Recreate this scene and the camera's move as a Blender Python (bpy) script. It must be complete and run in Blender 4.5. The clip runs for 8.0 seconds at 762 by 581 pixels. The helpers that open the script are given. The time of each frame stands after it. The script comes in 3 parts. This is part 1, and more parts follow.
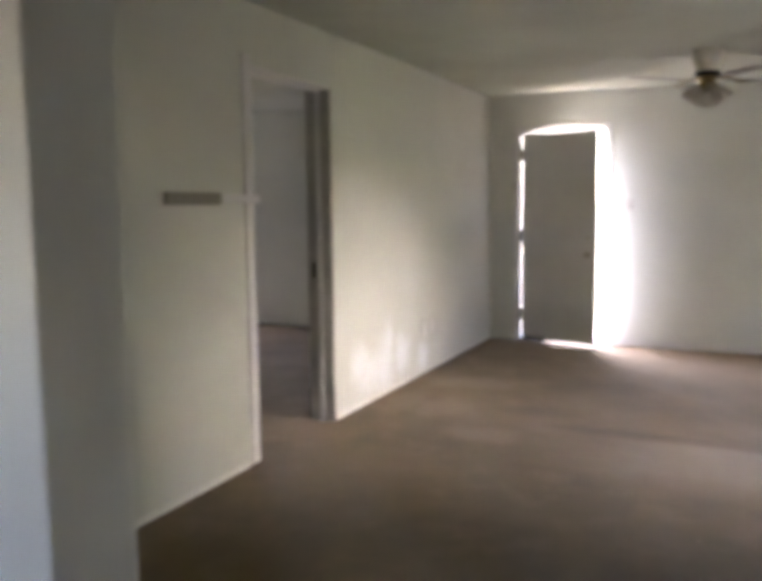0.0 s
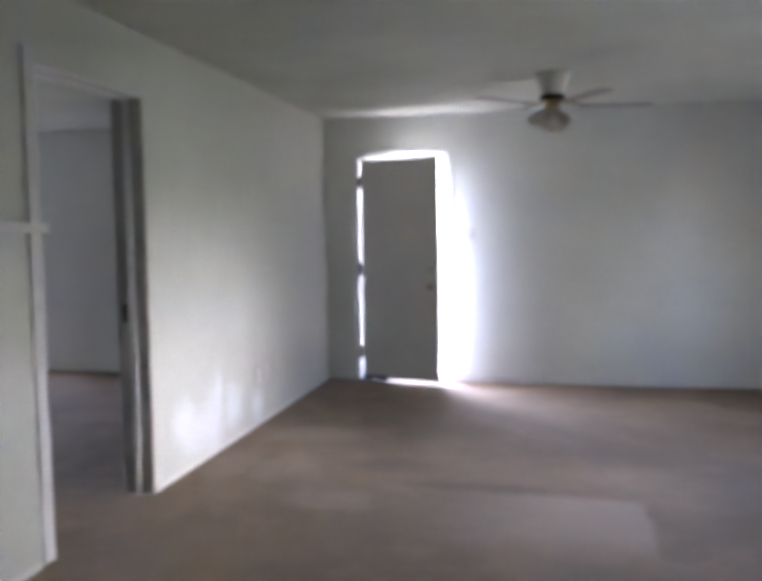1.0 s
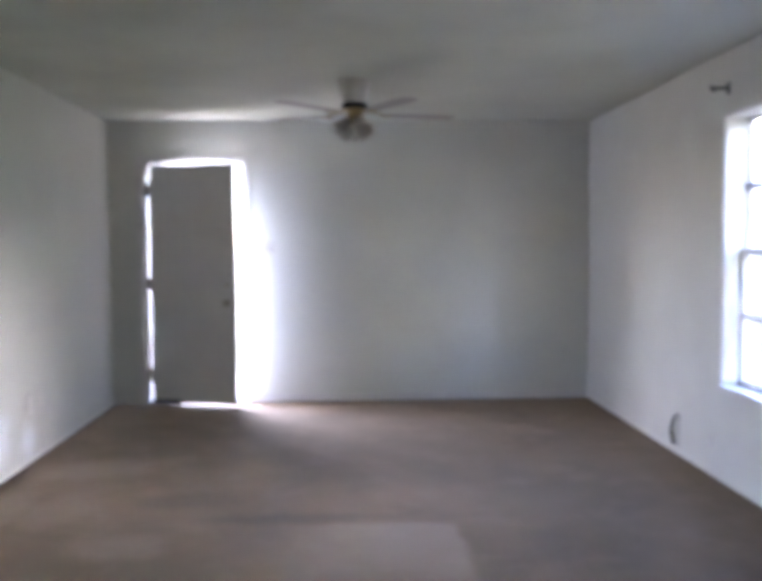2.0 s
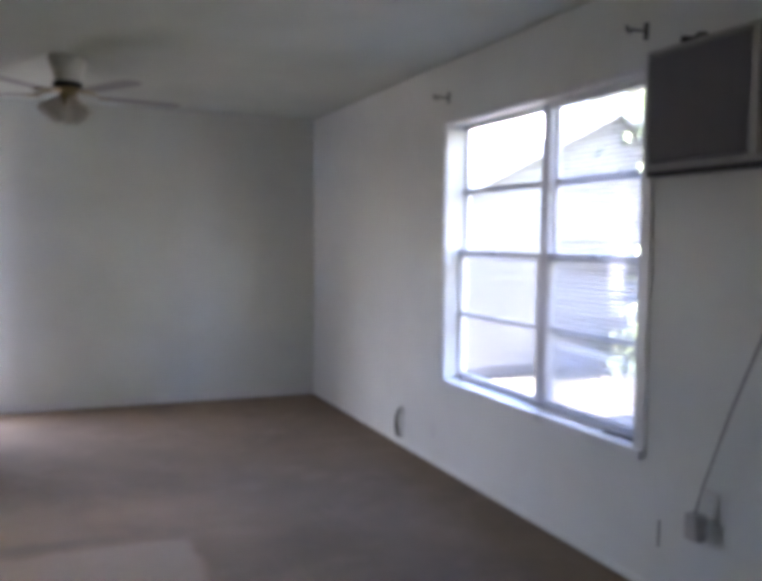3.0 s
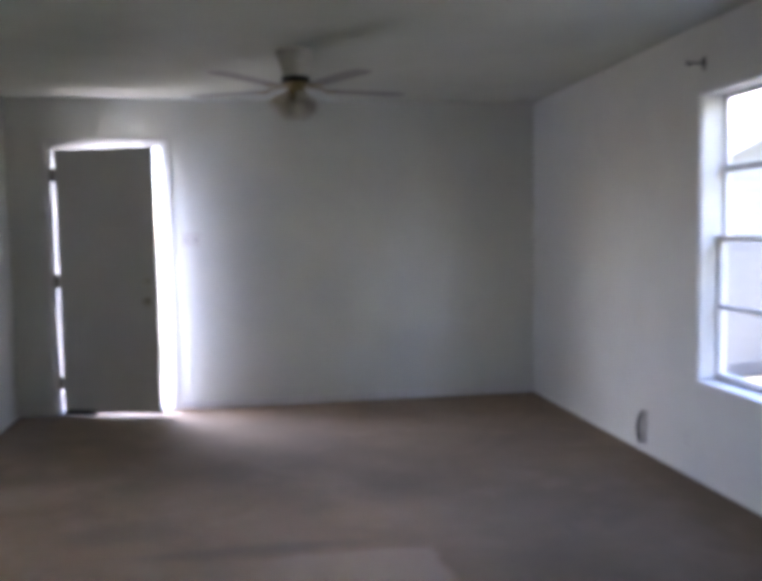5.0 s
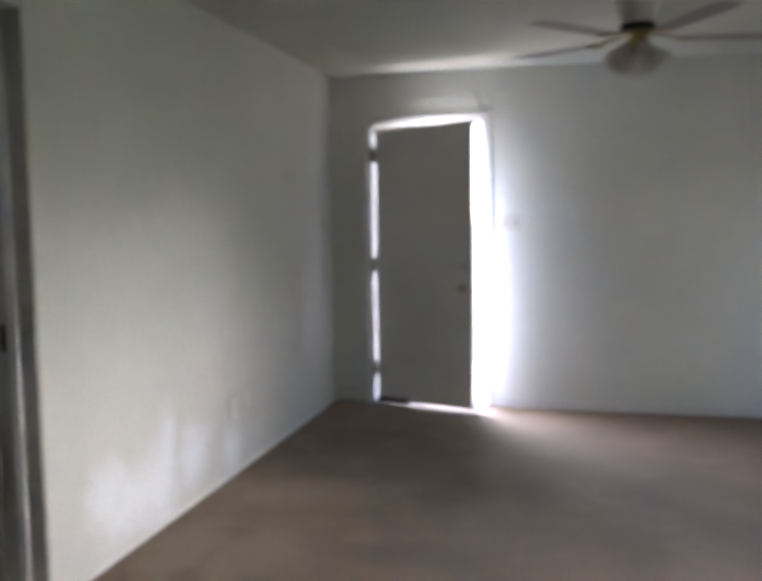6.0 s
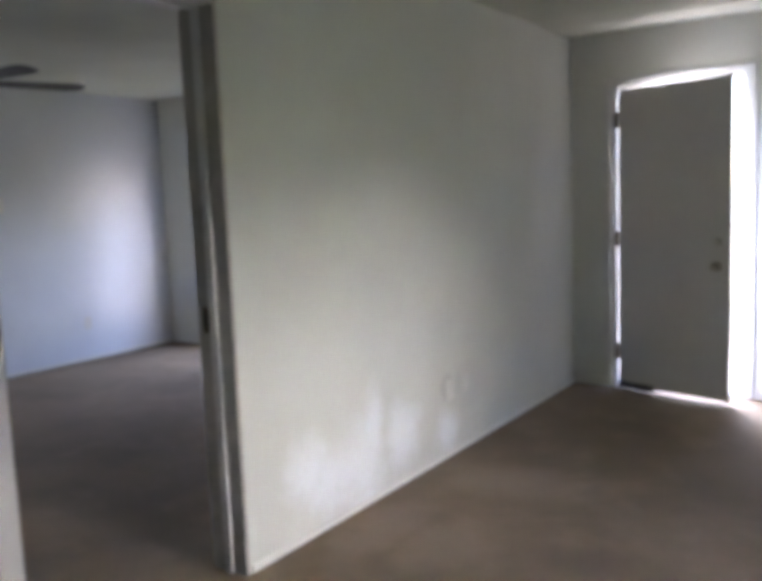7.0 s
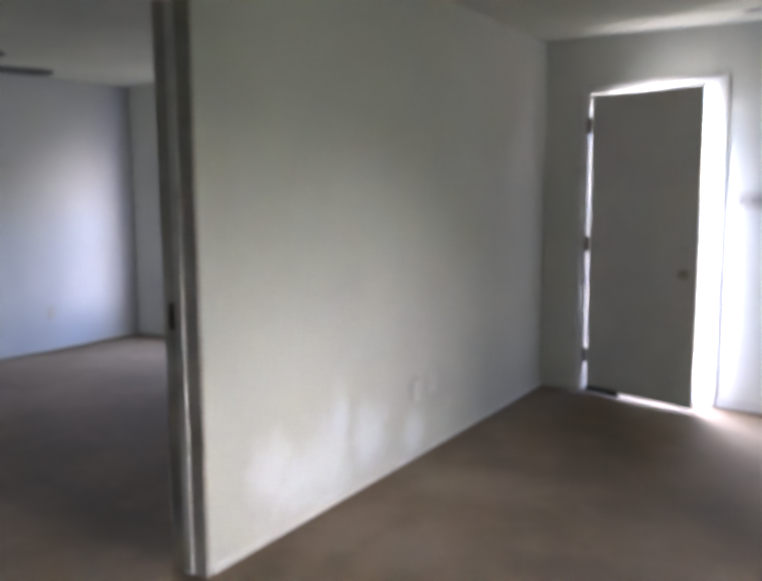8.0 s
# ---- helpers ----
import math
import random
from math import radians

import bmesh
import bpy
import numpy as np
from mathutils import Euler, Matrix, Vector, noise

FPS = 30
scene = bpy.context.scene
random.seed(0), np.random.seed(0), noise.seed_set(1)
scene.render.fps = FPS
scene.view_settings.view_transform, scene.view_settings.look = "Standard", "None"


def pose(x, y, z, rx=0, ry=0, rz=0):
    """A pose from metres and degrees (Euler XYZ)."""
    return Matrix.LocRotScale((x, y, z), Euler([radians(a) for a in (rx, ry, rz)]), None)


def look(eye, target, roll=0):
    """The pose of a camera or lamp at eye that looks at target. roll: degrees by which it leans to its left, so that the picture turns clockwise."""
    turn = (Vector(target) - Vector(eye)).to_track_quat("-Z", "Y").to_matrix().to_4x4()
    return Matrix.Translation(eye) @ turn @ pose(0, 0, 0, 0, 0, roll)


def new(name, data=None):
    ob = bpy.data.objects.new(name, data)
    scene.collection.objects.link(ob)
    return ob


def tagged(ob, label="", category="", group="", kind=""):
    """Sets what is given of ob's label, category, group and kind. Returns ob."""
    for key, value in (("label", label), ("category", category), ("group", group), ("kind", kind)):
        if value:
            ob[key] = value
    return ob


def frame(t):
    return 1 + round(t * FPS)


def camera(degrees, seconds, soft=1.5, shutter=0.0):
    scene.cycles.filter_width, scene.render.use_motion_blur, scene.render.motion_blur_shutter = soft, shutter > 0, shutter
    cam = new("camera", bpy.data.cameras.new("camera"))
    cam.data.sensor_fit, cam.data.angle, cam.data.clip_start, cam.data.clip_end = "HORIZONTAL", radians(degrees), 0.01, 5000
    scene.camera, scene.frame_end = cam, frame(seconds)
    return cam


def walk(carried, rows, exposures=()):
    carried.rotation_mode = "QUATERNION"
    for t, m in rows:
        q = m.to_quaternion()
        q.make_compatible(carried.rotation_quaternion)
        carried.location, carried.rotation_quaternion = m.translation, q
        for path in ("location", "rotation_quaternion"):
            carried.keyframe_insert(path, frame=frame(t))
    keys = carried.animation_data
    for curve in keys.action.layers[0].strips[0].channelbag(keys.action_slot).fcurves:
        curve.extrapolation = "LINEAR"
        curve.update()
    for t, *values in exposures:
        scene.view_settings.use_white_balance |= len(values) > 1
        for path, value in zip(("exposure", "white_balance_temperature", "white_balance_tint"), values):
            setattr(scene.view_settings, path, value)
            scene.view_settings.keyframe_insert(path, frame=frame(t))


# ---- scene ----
# ---------------------------------------------------------------- camera
cam = camera(51.0, 8.0, soft=6.5, shutter=0.4)
PATH = [
    (0, (2.369, -7.88, 1.397), (1.543, -6.072, 1.178), -0.6),
    (0.5, (2.265, -7.517, 1.391), (1.628, -5.63, 1.205), -0.9),
    (1, (2.102, -7.276, 1.391), (1.677, -5.327, 1.243), -0.8),
    (1.5, (2.007, -7.087, 1.374), (1.817, -5.1, 1.251), -0.6),
    (2, (2.016, -6.974, 1.369), (2.104, -4.979, 1.254), -0.4),
    (2.2, (2.014, -6.926, 1.369), (2.235, -4.942, 1.252), -0.1),
    (3.3, (1.924, -6.77, 1.392), (2.77, -4.962, 1.261), 0.6),
    (3.5, (1.907, -6.743, 1.391), (2.752, -4.935, 1.258), 0.5),
    (4, (1.872, -6.685, 1.399), (2.594, -4.825, 1.258), 0.2),
    (4.2, (1.874, -6.637, 1.401), (2.531, -4.754, 1.257), 0.1),
    (5.3, (1.771, -6.342, 1.354), (1.905, -4.351, 1.21), -1.0),
    (5.5, (1.774, -6.22, 1.352), (1.756, -4.225, 1.202), -0.8),
    (6, (1.836, -5.802, 1.364), (1.347, -3.87, 1.192), -0.8),
    (6.5, (1.996, -5.52, 1.4), (1.032, -3.78, 1.195), -2.1),
    (7, (2.073, -5.504, 1.41), (0.954, -3.863, 1.173), -2.3),
    (7.5, (2.053, -5.483, 1.416), (0.969, -3.821, 1.166), -1.2),
    (8, (2.053, -5.481, 1.43), (1.0, -3.8, 1.179), -0.4),
]
EXPOSURES = [(0, 6.55, 7350, 32), (0.5, 6.52, 6400, 32), (1.0, 6.52, 6100, 33), (1.5, 6.52, 6050, 35), (2.0, 6.47, 6100, 33), (3.5, 5.85, 6250, 34), (4.0, 5.75, 6250, 35), (5.3, 5.95, 6150, 31), (5.5, 6.05, 6300, 30), (6.5, 6.08, 6400, 29), (8.0, 6.15, 6400, 29)]
walk(cam, [(t, look(eye, target, roll)) for t, eye, target, roll in PATH], EXPOSURES)

# ---------------------------------------------------------------- daylight
SUN_AZIMUTH, SUN_HEIGHT = radians(271), radians(42)      # clockwise from +y
world = bpy.data.worlds.new("sky")
scene.world = world
world.use_nodes = True
sky = world.node_tree.nodes.new("ShaderNodeTexSky")
sky.sky_type = "NISHITA"
sky.sun_disc = False
sky.sun_elevation, sky.sun_rotation = SUN_HEIGHT, SUN_AZIMUTH
sky.dust_density = 1.0
background = world.node_tree.nodes["Background"]
background.inputs["Strength"].default_value = 0.09
world.node_tree.links.new(sky.outputs[0], background.inputs[0])

sun_data = bpy.data.lights.new("sun", "SUN")
sun_data.energy, sun_data.angle, sun_data.color = 5.0, radians(0.6), (1.0, 0.97, 0.93)
sun = new("sun", sun_data)
to_sun = Vector((math.sin(SUN_AZIMUTH) * math.cos(SUN_HEIGHT), math.cos(SUN_AZIMUTH) * math.cos(SUN_HEIGHT), math.sin(SUN_HEIGHT)))
sun.matrix_world = look(to_sun * 40, (0, 0, 0))

# Added area lamp: stands in for sky light spilling past the door leaf.
door_sky = bpy.data.lights.new("entrance_sky_fill", "AREA")
door_sky.shape, door_sky.size, door_sky.size_y = "RECTANGLE", 0.42, 1.3
door_sky.energy, door_sky.color, door_sky.spread = 0.58, (0.68, 0.79, 1.0), radians(90)
new("entrance_sky_fill", door_sky).matrix_world = look((0.77, 0.40, 1.1), (1.15, -0.08, 0.66))
# Added fill lamp behind the bedroom window, brightening the floor like sky light.
bed_sky = bpy.data.lights.new("bedroom_sky_fill", "AREA")
bed_sky.shape, bed_sky.size, bed_sky.size_y = "RECTANGLE", 0.5, 0.6
bed_sky.energy, bed_sky.color, bed_sky.spread = 0.15, (0.72, 0.82, 1.0), radians(110)
new("bedroom_sky_fill", bed_sky).matrix_world = look((-3.39, 0.34, 1.25), (-3.30, -0.46, 0.68))


# ---------------------------------------------------------------- materials
class Nodes:
    """Short hand for one node material."""

    def __init__(self, name):
        self.material = bpy.data.materials.new(name)
        self.material.use_nodes = True
        self.tree = self.material.node_tree
        self.shader = self.tree.nodes["Principled BSDF"]
        self.place = self.tree.nodes.new("ShaderNodeTexCoord").outputs["Object"]

    def node(self, kind, *links, **values):
        made = self.tree.nodes.new(kind)
        if "operation" in values:
            made.operation = values["operation"]
        if "data_type" in values:
            made.data_type = values["data_type"]
        if "interpolation_type" in values:
            made.interpolation_type = values["interpolation_type"]
        for slot, source in links:
            if hasattr(source, "is_output"):
                self.tree.links.new(source, made.inputs[slot])
            else:
                made.inputs[slot].default_value = source
        return made

    def noise(self, scale, detail=4.0, rough=0.55, place=None):
        return self.node("ShaderNodeTexNoise", ("Vector", place or self.place), ("Scale", scale), ("Detail", detail), ("Roughness", rough)).outputs["Fac"]

    def ramp(self, source, low, high, to_low=0.0, to_high=1.0):
        return self.node("ShaderNodeMapRange", (0, source), (1, low), (2, high), (3, to_low), (4, to_high), interpolation_type="SMOOTHSTEP").outputs[0]

    def mix(self, factor, a, b):
        made = self.node("ShaderNodeMix", (0, factor), data_type="RGBA")
        for slot, value in ((6, a), (7, b)):
            if hasattr(value, "is_output"):
                self.tree.links.new(value, made.inputs[slot])
            else:
                made.inputs[slot].default_value = (*value, 1)
        return made.outputs[2]

    def math(self, operation, a, b):
        return self.node("ShaderNodeMath", (0, a), (1, b), operation=operation).outputs[0]

    def blob(self, centre, size, wobble=0.0, scale=4.0, edge=0.35):
        """1 inside a soft ellipsoid at centre, with an uneven outline."""
        away = self.node("ShaderNodeVectorMath", (0, self.place), (1, centre), operation="SUBTRACT").outputs[0]
        away = self.node("ShaderNodeVectorMath", (0, away), (1, size), operation="DIVIDE").outputs[0]
        far = self.node("ShaderNodeVectorMath", (0, away), operation="LENGTH").outputs["Value"]
        if wobble:
            far = self.math("ADD", far, self.math("MULTIPLY", self.math("SUBTRACT", self.noise(scale), 0.5), wobble))
        return self.ramp(far, 1.0 - edge, 1.0 + edge, 1.0, 0.0)

    def done(self, color=None, rough=None, bump=None, strength=0.1, distance=0.002, metal=0.0):
        for slot, value in (("Base Color", color), ("Roughness", rough)):
            if value is None:
                continue
            if hasattr(value, "is_output"):
                self.tree.links.new(value, self.shader.inputs[slot])
            elif slot == "Base Color":
                self.shader.inputs[slot].default_value = (*value, 1)
            else:
                self.shader.inputs[slot].default_value = value
        self.shader.inputs["Metallic"].default_value = metal
        if bump is not None:
            made = self.node("ShaderNodeBump", ("Height", bump), ("Strength", strength), ("Distance", distance))
            self.tree.links.new(made.outputs[0], self.shader.inputs["Normal"])
        return self.material


def painted(name, color, rough=0.55, dirt=0.08, grain=220.0, strength=0.12, spread=1.3):
    """Paint with faint large stains and a rolled-on grain."""
    n = Nodes(name)
    dark = tuple(c * (1 - dirt) for c in color)
    stain = n.ramp(n.noise(spread, 5.0), 0.35, 0.68)
    tone = n.mix(stain, dark, color)
    return n.done(tone, n.ramp(n.noise(6.0), 0.3, 0.7, rough - 0.08, rough + 0.08), n.noise(grain, 3.0), strength, 0.0015)


def simple(name, color, rough=0.5, metal=0.0, grain=90.0, vary=0.12):
    n = Nodes(name)
    dark = tuple(c * (1 - vary) for c in color)
    return n.done(n.mix(n.noise(grain), dark, color), n.ramp(n.noise(grain * 0.3), 0.3, 0.7, max(rough - 0.06, 0.02), rough + 0.06), metal=metal)


def wall_paint_patched():
    """Off-white wall paint with glossier touch-up coats rolled low on the wall, their sheen painted in pale blue, faint
    scuffs and a plate-edge shadow.
    """
    n = Nodes("patched_wall_paint")
    # base set darker so the painted sheen stands out
    base = n.mix(n.ramp(n.noise(1.1, 5.0), 0.35, 0.68), (0.625, 0.64, 0.575), (0.675, 0.69, 0.625))
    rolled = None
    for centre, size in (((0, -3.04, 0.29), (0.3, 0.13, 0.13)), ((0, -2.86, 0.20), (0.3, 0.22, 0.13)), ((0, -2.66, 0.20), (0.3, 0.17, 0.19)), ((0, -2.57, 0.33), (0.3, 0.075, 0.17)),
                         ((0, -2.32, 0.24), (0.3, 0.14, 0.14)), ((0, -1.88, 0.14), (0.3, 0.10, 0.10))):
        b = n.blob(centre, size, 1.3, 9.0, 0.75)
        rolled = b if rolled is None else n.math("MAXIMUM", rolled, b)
    scuff_and_shadow = n.math("MAXIMUM", n.blob((0, -1.88, 0.38), (0.3, 0.07, 0.07), 0.5, 14.0, 0.2), n.math("MULTIPLY", n.blob((0, -1.62, 0.34), (0.3, 0.16, 0.14), 1.4, 9.0, 0.5), 0.5))
    # coat colour also carries its sheen, paler than the paint alone
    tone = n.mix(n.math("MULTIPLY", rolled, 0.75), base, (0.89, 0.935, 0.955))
    # thin line: shadow along an outlet plate's edge, painted dark
    scuff_and_shadow = n.math("MAXIMUM", scuff_and_shadow, n.blob((0, -1.748, 0.385), (0.3, 0.008, 0.085), 0.0, 4.0, 0.3))
    tone = n.mix(n.math("MULTIPLY", scuff_and_shadow, 0.4), tone, (0.42, 0.41, 0.40))
    rough = n.math("SUBTRACT", 0.5, n.math("MULTIPLY", rolled, 0.06))
    return n.done(tone, rough, n.noise(200.0, 3.0), 0.12, 0.0015)


def carpet():
    n = Nodes("carpet")
    wide = n.ramp(n.noise(0.9, 5.0, 0.6), 0.35, 0.66)
    tuft = n.ramp(n.noise(170.0, 3.0, 0.7), 0.3, 0.7)
    tone = n.mix(wide, (0.160, 0.113, 0.065), (0.230, 0.166, 0.100))
    tone = n.mix(n.math("MULTIPLY", n.ramp(n.noise(3.4, 6.0, 0.65), 0.48, 0.68), 0.35), tone, (0.33, 0.245, 0.165))
    tone = n.mix(n.math("MULTIPLY", n.ramp(n.noise(2.2, 5.0, 0.6, n.node("ShaderNodeVectorMath", (0, n.place), (1, (7.3, 2.1, 0.0)), operation="ADD").outputs[0]), 0.5, 0.68), 0.35), tone, (0.12, 0.083, 0.053))
    split = n.node("ShaderNodeSeparateXYZ", (0, n.place)).outputs
    wave = n.math("MULTIPLY", n.math("SUBTRACT", n.noise(5.0), 0.5), 0.12)
    across, along = n.math("ADD", split[0], wave), n.math("ADD", split[1], wave)
    # pale rectangle with sharp right and far edges, fading elsewhere
    pale_patch = n.math("MULTIPLY", n.ramp(across, 1.3, 2.2), n.ramp(across, 2.52, 2.58, 1.0, 0.0))
    pale_patch = n.math("MULTIPLY", pale_patch, n.math("MULTIPLY", n.ramp(along, -4.1, -3.5), n.ramp(along, -3.16, -3.08, 1.0, 0.0)))
    worn = n.math("MULTIPLY", pale_patch, 0.8)
    # paler blotches towards the left wall
    for centre, size in (((0.48, -2.05, 0), (0.36, 0.2, 1)), ((0.22, -2.82, 0), (0.14, 0.3, 1)), ((0.52, -2.85, 0), (0.2, 0.22, 1)), ((0.95, -3.36, 0), (0.22, 0.14, 1))):
        worn = n.math("MAXIMUM", worn, n.math("MULTIPLY", n.blob(centre, size, 1.3, 6.0, 0.6), 0.5))
    tone = n.mix(n.math("MULTIPLY", worn, 0.6), tone, (0.48, 0.385, 0.28))
    stain = n.math("MAXIMUM", n.blob((1.75, -3.02, 0), (0.5, 0.06, 1), 0.8, 6.0, 0.5), n.blob((1.1, -2.7, 0), (0.2, 0.13, 1), 1.0, 7.0, 0.6))
    tone = n.mix(n.math("MULTIPLY", stain, 0.45), tone, (0.09, 0.065, 0.055))
    tone = n.mix(n.math("MULTIPLY", n.math("SUBTRACT", 1.0, tuft), 0.35), tone, (0.13, 0.09, 0.057))
    n.shader.inputs["Sheen Weight"].default_value = 0.18
    n.shader.inputs["Sheen Tint"].default_value = (0.92, 0.80, 0.66, 1)
    n.shader.inputs["Sheen Roughness"].default_value = 0.6
    n.shader.inputs["Specular IOR Level"].default_value = 0.1
    return n.done(tone, 0.95, n.math("ADD", n.math("MULTIPLY", n.noise(260.0, 2.0), 0.6), n.noise(40.0, 4.0)), 0.7, 0.006)


def ceiling_texture():
    n = Nodes("ceiling_paint")
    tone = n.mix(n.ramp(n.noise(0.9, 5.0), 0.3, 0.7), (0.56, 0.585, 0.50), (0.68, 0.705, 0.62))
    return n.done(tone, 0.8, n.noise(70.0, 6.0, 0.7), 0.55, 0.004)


def glass(name, tint=(1, 1, 1)):
    n = Nodes(name)
    clear = n.node("ShaderNodeBsdfTransparent", ("Color", (*tint, 1)))
    gloss = n.node("ShaderNodeBsdfGlossy", ("Roughness", 0.03))
    film = n.ramp(n.noise(3.0), 0.3, 0.8, 0.03, 0.08)
    both = n.node("ShaderNodeMixShader", (0, film), (1, clear.outputs[0]), (2, gloss.outputs[0]))
    n.tree.links.new(both.outputs[0], n.tree.nodes["Material Output"].inputs[0])
    return n.material


def screen_mesh():
    """Insect screen: a fine weave that lets less than half through."""
    n = Nodes("insect_screen")
    clear = n.node("ShaderNodeBsdfTransparent")
    wire = n.node("ShaderNodeBsdfDiffuse", ("Color", (0.25, 0.26, 0.30, 1)))
    both = n.node("ShaderNodeMixShader", (0, n.ramp(n.noise(30.0), 0.3, 0.7, 0.16, 0.22)), (1, clear.outputs[0]), (2, wire.outputs[0]))
    n.tree.links.new(both.outputs[0], n.tree.nodes["Material Output"].inputs[0])
    return n.material


def frosted():
    n = Nodes("frosted_glass")
    n.shader.inputs["Transmission Weight"].default_value = 0.4
    return n.done(n.mix(n.noise(8.0), (0.78, 0.74, 0.67), (0.86, 0.82, 0.75)), 0.35)


def leaves():
    n = Nodes("leaves")
    tone = n.node("ShaderNodeNewGeometry").outputs["Random Per Island"]
    return n.done(n.mix(tone, (0.04, 0.06, 0.028), (0.075, 0.11, 0.045)), 0.6)


def grass():
    n = Nodes("grass_and_dirt")
    tone = n.mix(n.ramp(n.noise(0.7, 6.0), 0.35, 0.65), (0.025, 0.032, 0.015), (0.05, 0.045, 0.034))
    return n.done(tone, 0.95, n.noise(30.0, 6.0), 0.5, 0.02)


M_WALL = painted("wall_paint", (0.77, 0.78, 0.715))
# blue of the sky light on the bedroom wall, put into its paint
M_SKYLIT_WALL = painted("skylit_wall_paint", (0.71, 0.735, 0.765))
M_PATCHED = wall_paint_patched()
M_CEILING = ceiling_texture()
M_CARPET = carpet()
M_TRIM = painted("trim_paint", (0.78, 0.77, 0.74), 0.35, 0.1, 60.0, 0.05, 4.0)
# taupe, with the shade of the doorway recess painted into the tone
M_SHADED_JAMB = painted("shaded_jamb_paint", (0.50, 0.475, 0.42), 0.4, 0.18, 60.0, 0.08, 5.0)
M_DOOR = painted("door_paint", (0.72, 0.71, 0.69), 0.42, 0.08, 45.0, 0.06, 2.0)
M_VINYL = painted("window_frame_paint", (0.80, 0.80, 0.80), 0.4, 0.08, 60.0, 0.05, 4.0)
M_ALU = simple("mullion_metal", (0.50, 0.51, 0.54), 0.45, 0.3)
M_BLACK = simple("black_metal", (0.03, 0.028, 0.026), 0.45, 0.4)
M_HINGE = simple("worn_brass", (0.14, 0.11, 0.075), 0.45, 0.7)
M_KNOB = simple("knob_brass", (0.52, 0.48, 0.42), 0.45, 0.35)
M_BRASS = simple("brass", (0.42, 0.33, 0.18), 0.35, 0.9)
M_PLATE = simple("cover_plate", (0.70, 0.68, 0.62), 0.35)
M_SLOT = simple("slot_dark", (0.04, 0.04, 0.04), 0.6)
M_RUBBER = simple("dark_rubber", (0.035, 0.03, 0.028), 0.7)
M_CORD = simple("grey_cord", (0.25, 0.24, 0.23), 0.6)
M_FANWHITE = painted("fan_enamel", (0.72, 0.70, 0.63), 0.4, 0.15, 40.0, 0.04, 6.0)
M_BLADE = painted("pale_blade", (0.33, 0.305, 0.28), 0.5, 0.15, 30.0, 0.06, 6.0)
M_DARKBLADE = painted("dark_wood_blade", (0.05, 0.042, 0.04), 0.5, 0.3, 30.0, 0.06, 6.0)
M_SHADE = frosted()
M_GLASS = glass("window_glass")
M_SCREEN = screen_mesh()
M_SLAT = simple("blind_slat", (0.82, 0.82, 0.83), 0.45)
M_ACFRAME = painted("ac_plastic", (0.42, 0.40, 0.37), 0.5, 0.15, 60.0, 0.04, 6.0)
M_ACGRILLE = simple("ac_grille", (0.30, 0.285, 0.285), 0.6)
M_GRASS = grass()
M_CONCRETE = painted("concrete", (0.17, 0.165, 0.155), 0.85, 0.25, 40.0, 0.4, 2.0)
M_PORCH = painted("weathered_concrete", (0.16, 0.155, 0.145), 0.8, 0.25, 60.0, 0.3, 3.0)
M_TANSIDING = painted("tan_siding_paint", (0.25, 0.245, 0.23), 0.6, 0.1, 20.0, 0.15, 1.0)
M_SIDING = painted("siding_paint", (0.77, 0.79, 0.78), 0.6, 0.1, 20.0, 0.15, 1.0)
M_ROOF = painted("roof_shingle", (0.24, 0.235, 0.23), 0.9, 0.3, 25.0, 0.5, 2.0)
M_BARK = painted("bark", (0.16, 0.12, 0.09), 0.9, 0.4, 20.0, 0.6, 5.0)
M_LEAF = leaves()
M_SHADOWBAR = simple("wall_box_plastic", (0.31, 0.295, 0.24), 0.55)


# ---------------------------------------------------------------- mesh helpers
def box(bm, x0, x1, y0, y1, z0, z1, bevel=0.0, turn=None):
    made = bmesh.ops.create_cube(bm, size=1)["verts"]
    bmesh.ops.scale(bm, vec=(x1 - x0, y1 - y0, z1 - z0), verts=made)
    bmesh.ops.translate(bm, vec=((x0 + x1) / 2, (y0 + y1) / 2, (z0 + z1) / 2), verts=made)
    if bevel:
        edges = list({e for v in made for e in v.link_edges})
        made = list({v for f in bmesh.ops.bevel(bm, geom=edges, offset=bevel, segments=2, affect="EDGES", profile=0.6)["faces"] for v in f.verts} | {v for v in made if v.is_valid})
    if turn:
        bmesh.ops.transform(bm, matrix=turn, verts=made)
    return made


def boxed(*size, bevel=0.0, turn=None):
    bm = bmesh.new()
    box(bm, *size, bevel=bevel, turn=turn)
    return bm


def lathe(profile, segments=28, at=None):
    """A turned body round the z axis, from (radius, height) pairs."""
    bm = bmesh.new()
    rings = []
    for r, z in profile:
        if r < 1e-5:
            rings.append([bm.verts.new((0, 0, z))])
        else:
            rings.append([bm.verts.new((r * math.cos(a), r * math.sin(a), z)) for a in (math.tau * k / segments for k in range(segments))])
    for a, b in zip(rings, rings[1:]):
        for k in range(segments):
            j = (k + 1) % segments
            if len(a) == 1 and len(b) > 1:
                bm.faces.new((a[0], b[k], b[j]))
            elif len(b) == 1 and len(a) > 1:
                bm.faces.new((a[k], a[j], b[0]))
            elif len(a) > 1:
                bm.faces.new((a[k], a[j], b[j], b[k]))
    bmesh.ops.recalc_face_normals(bm, faces=bm.faces)
    if at:
        bmesh.ops.transform(bm, matrix=at, verts=bm.verts)
    return bm


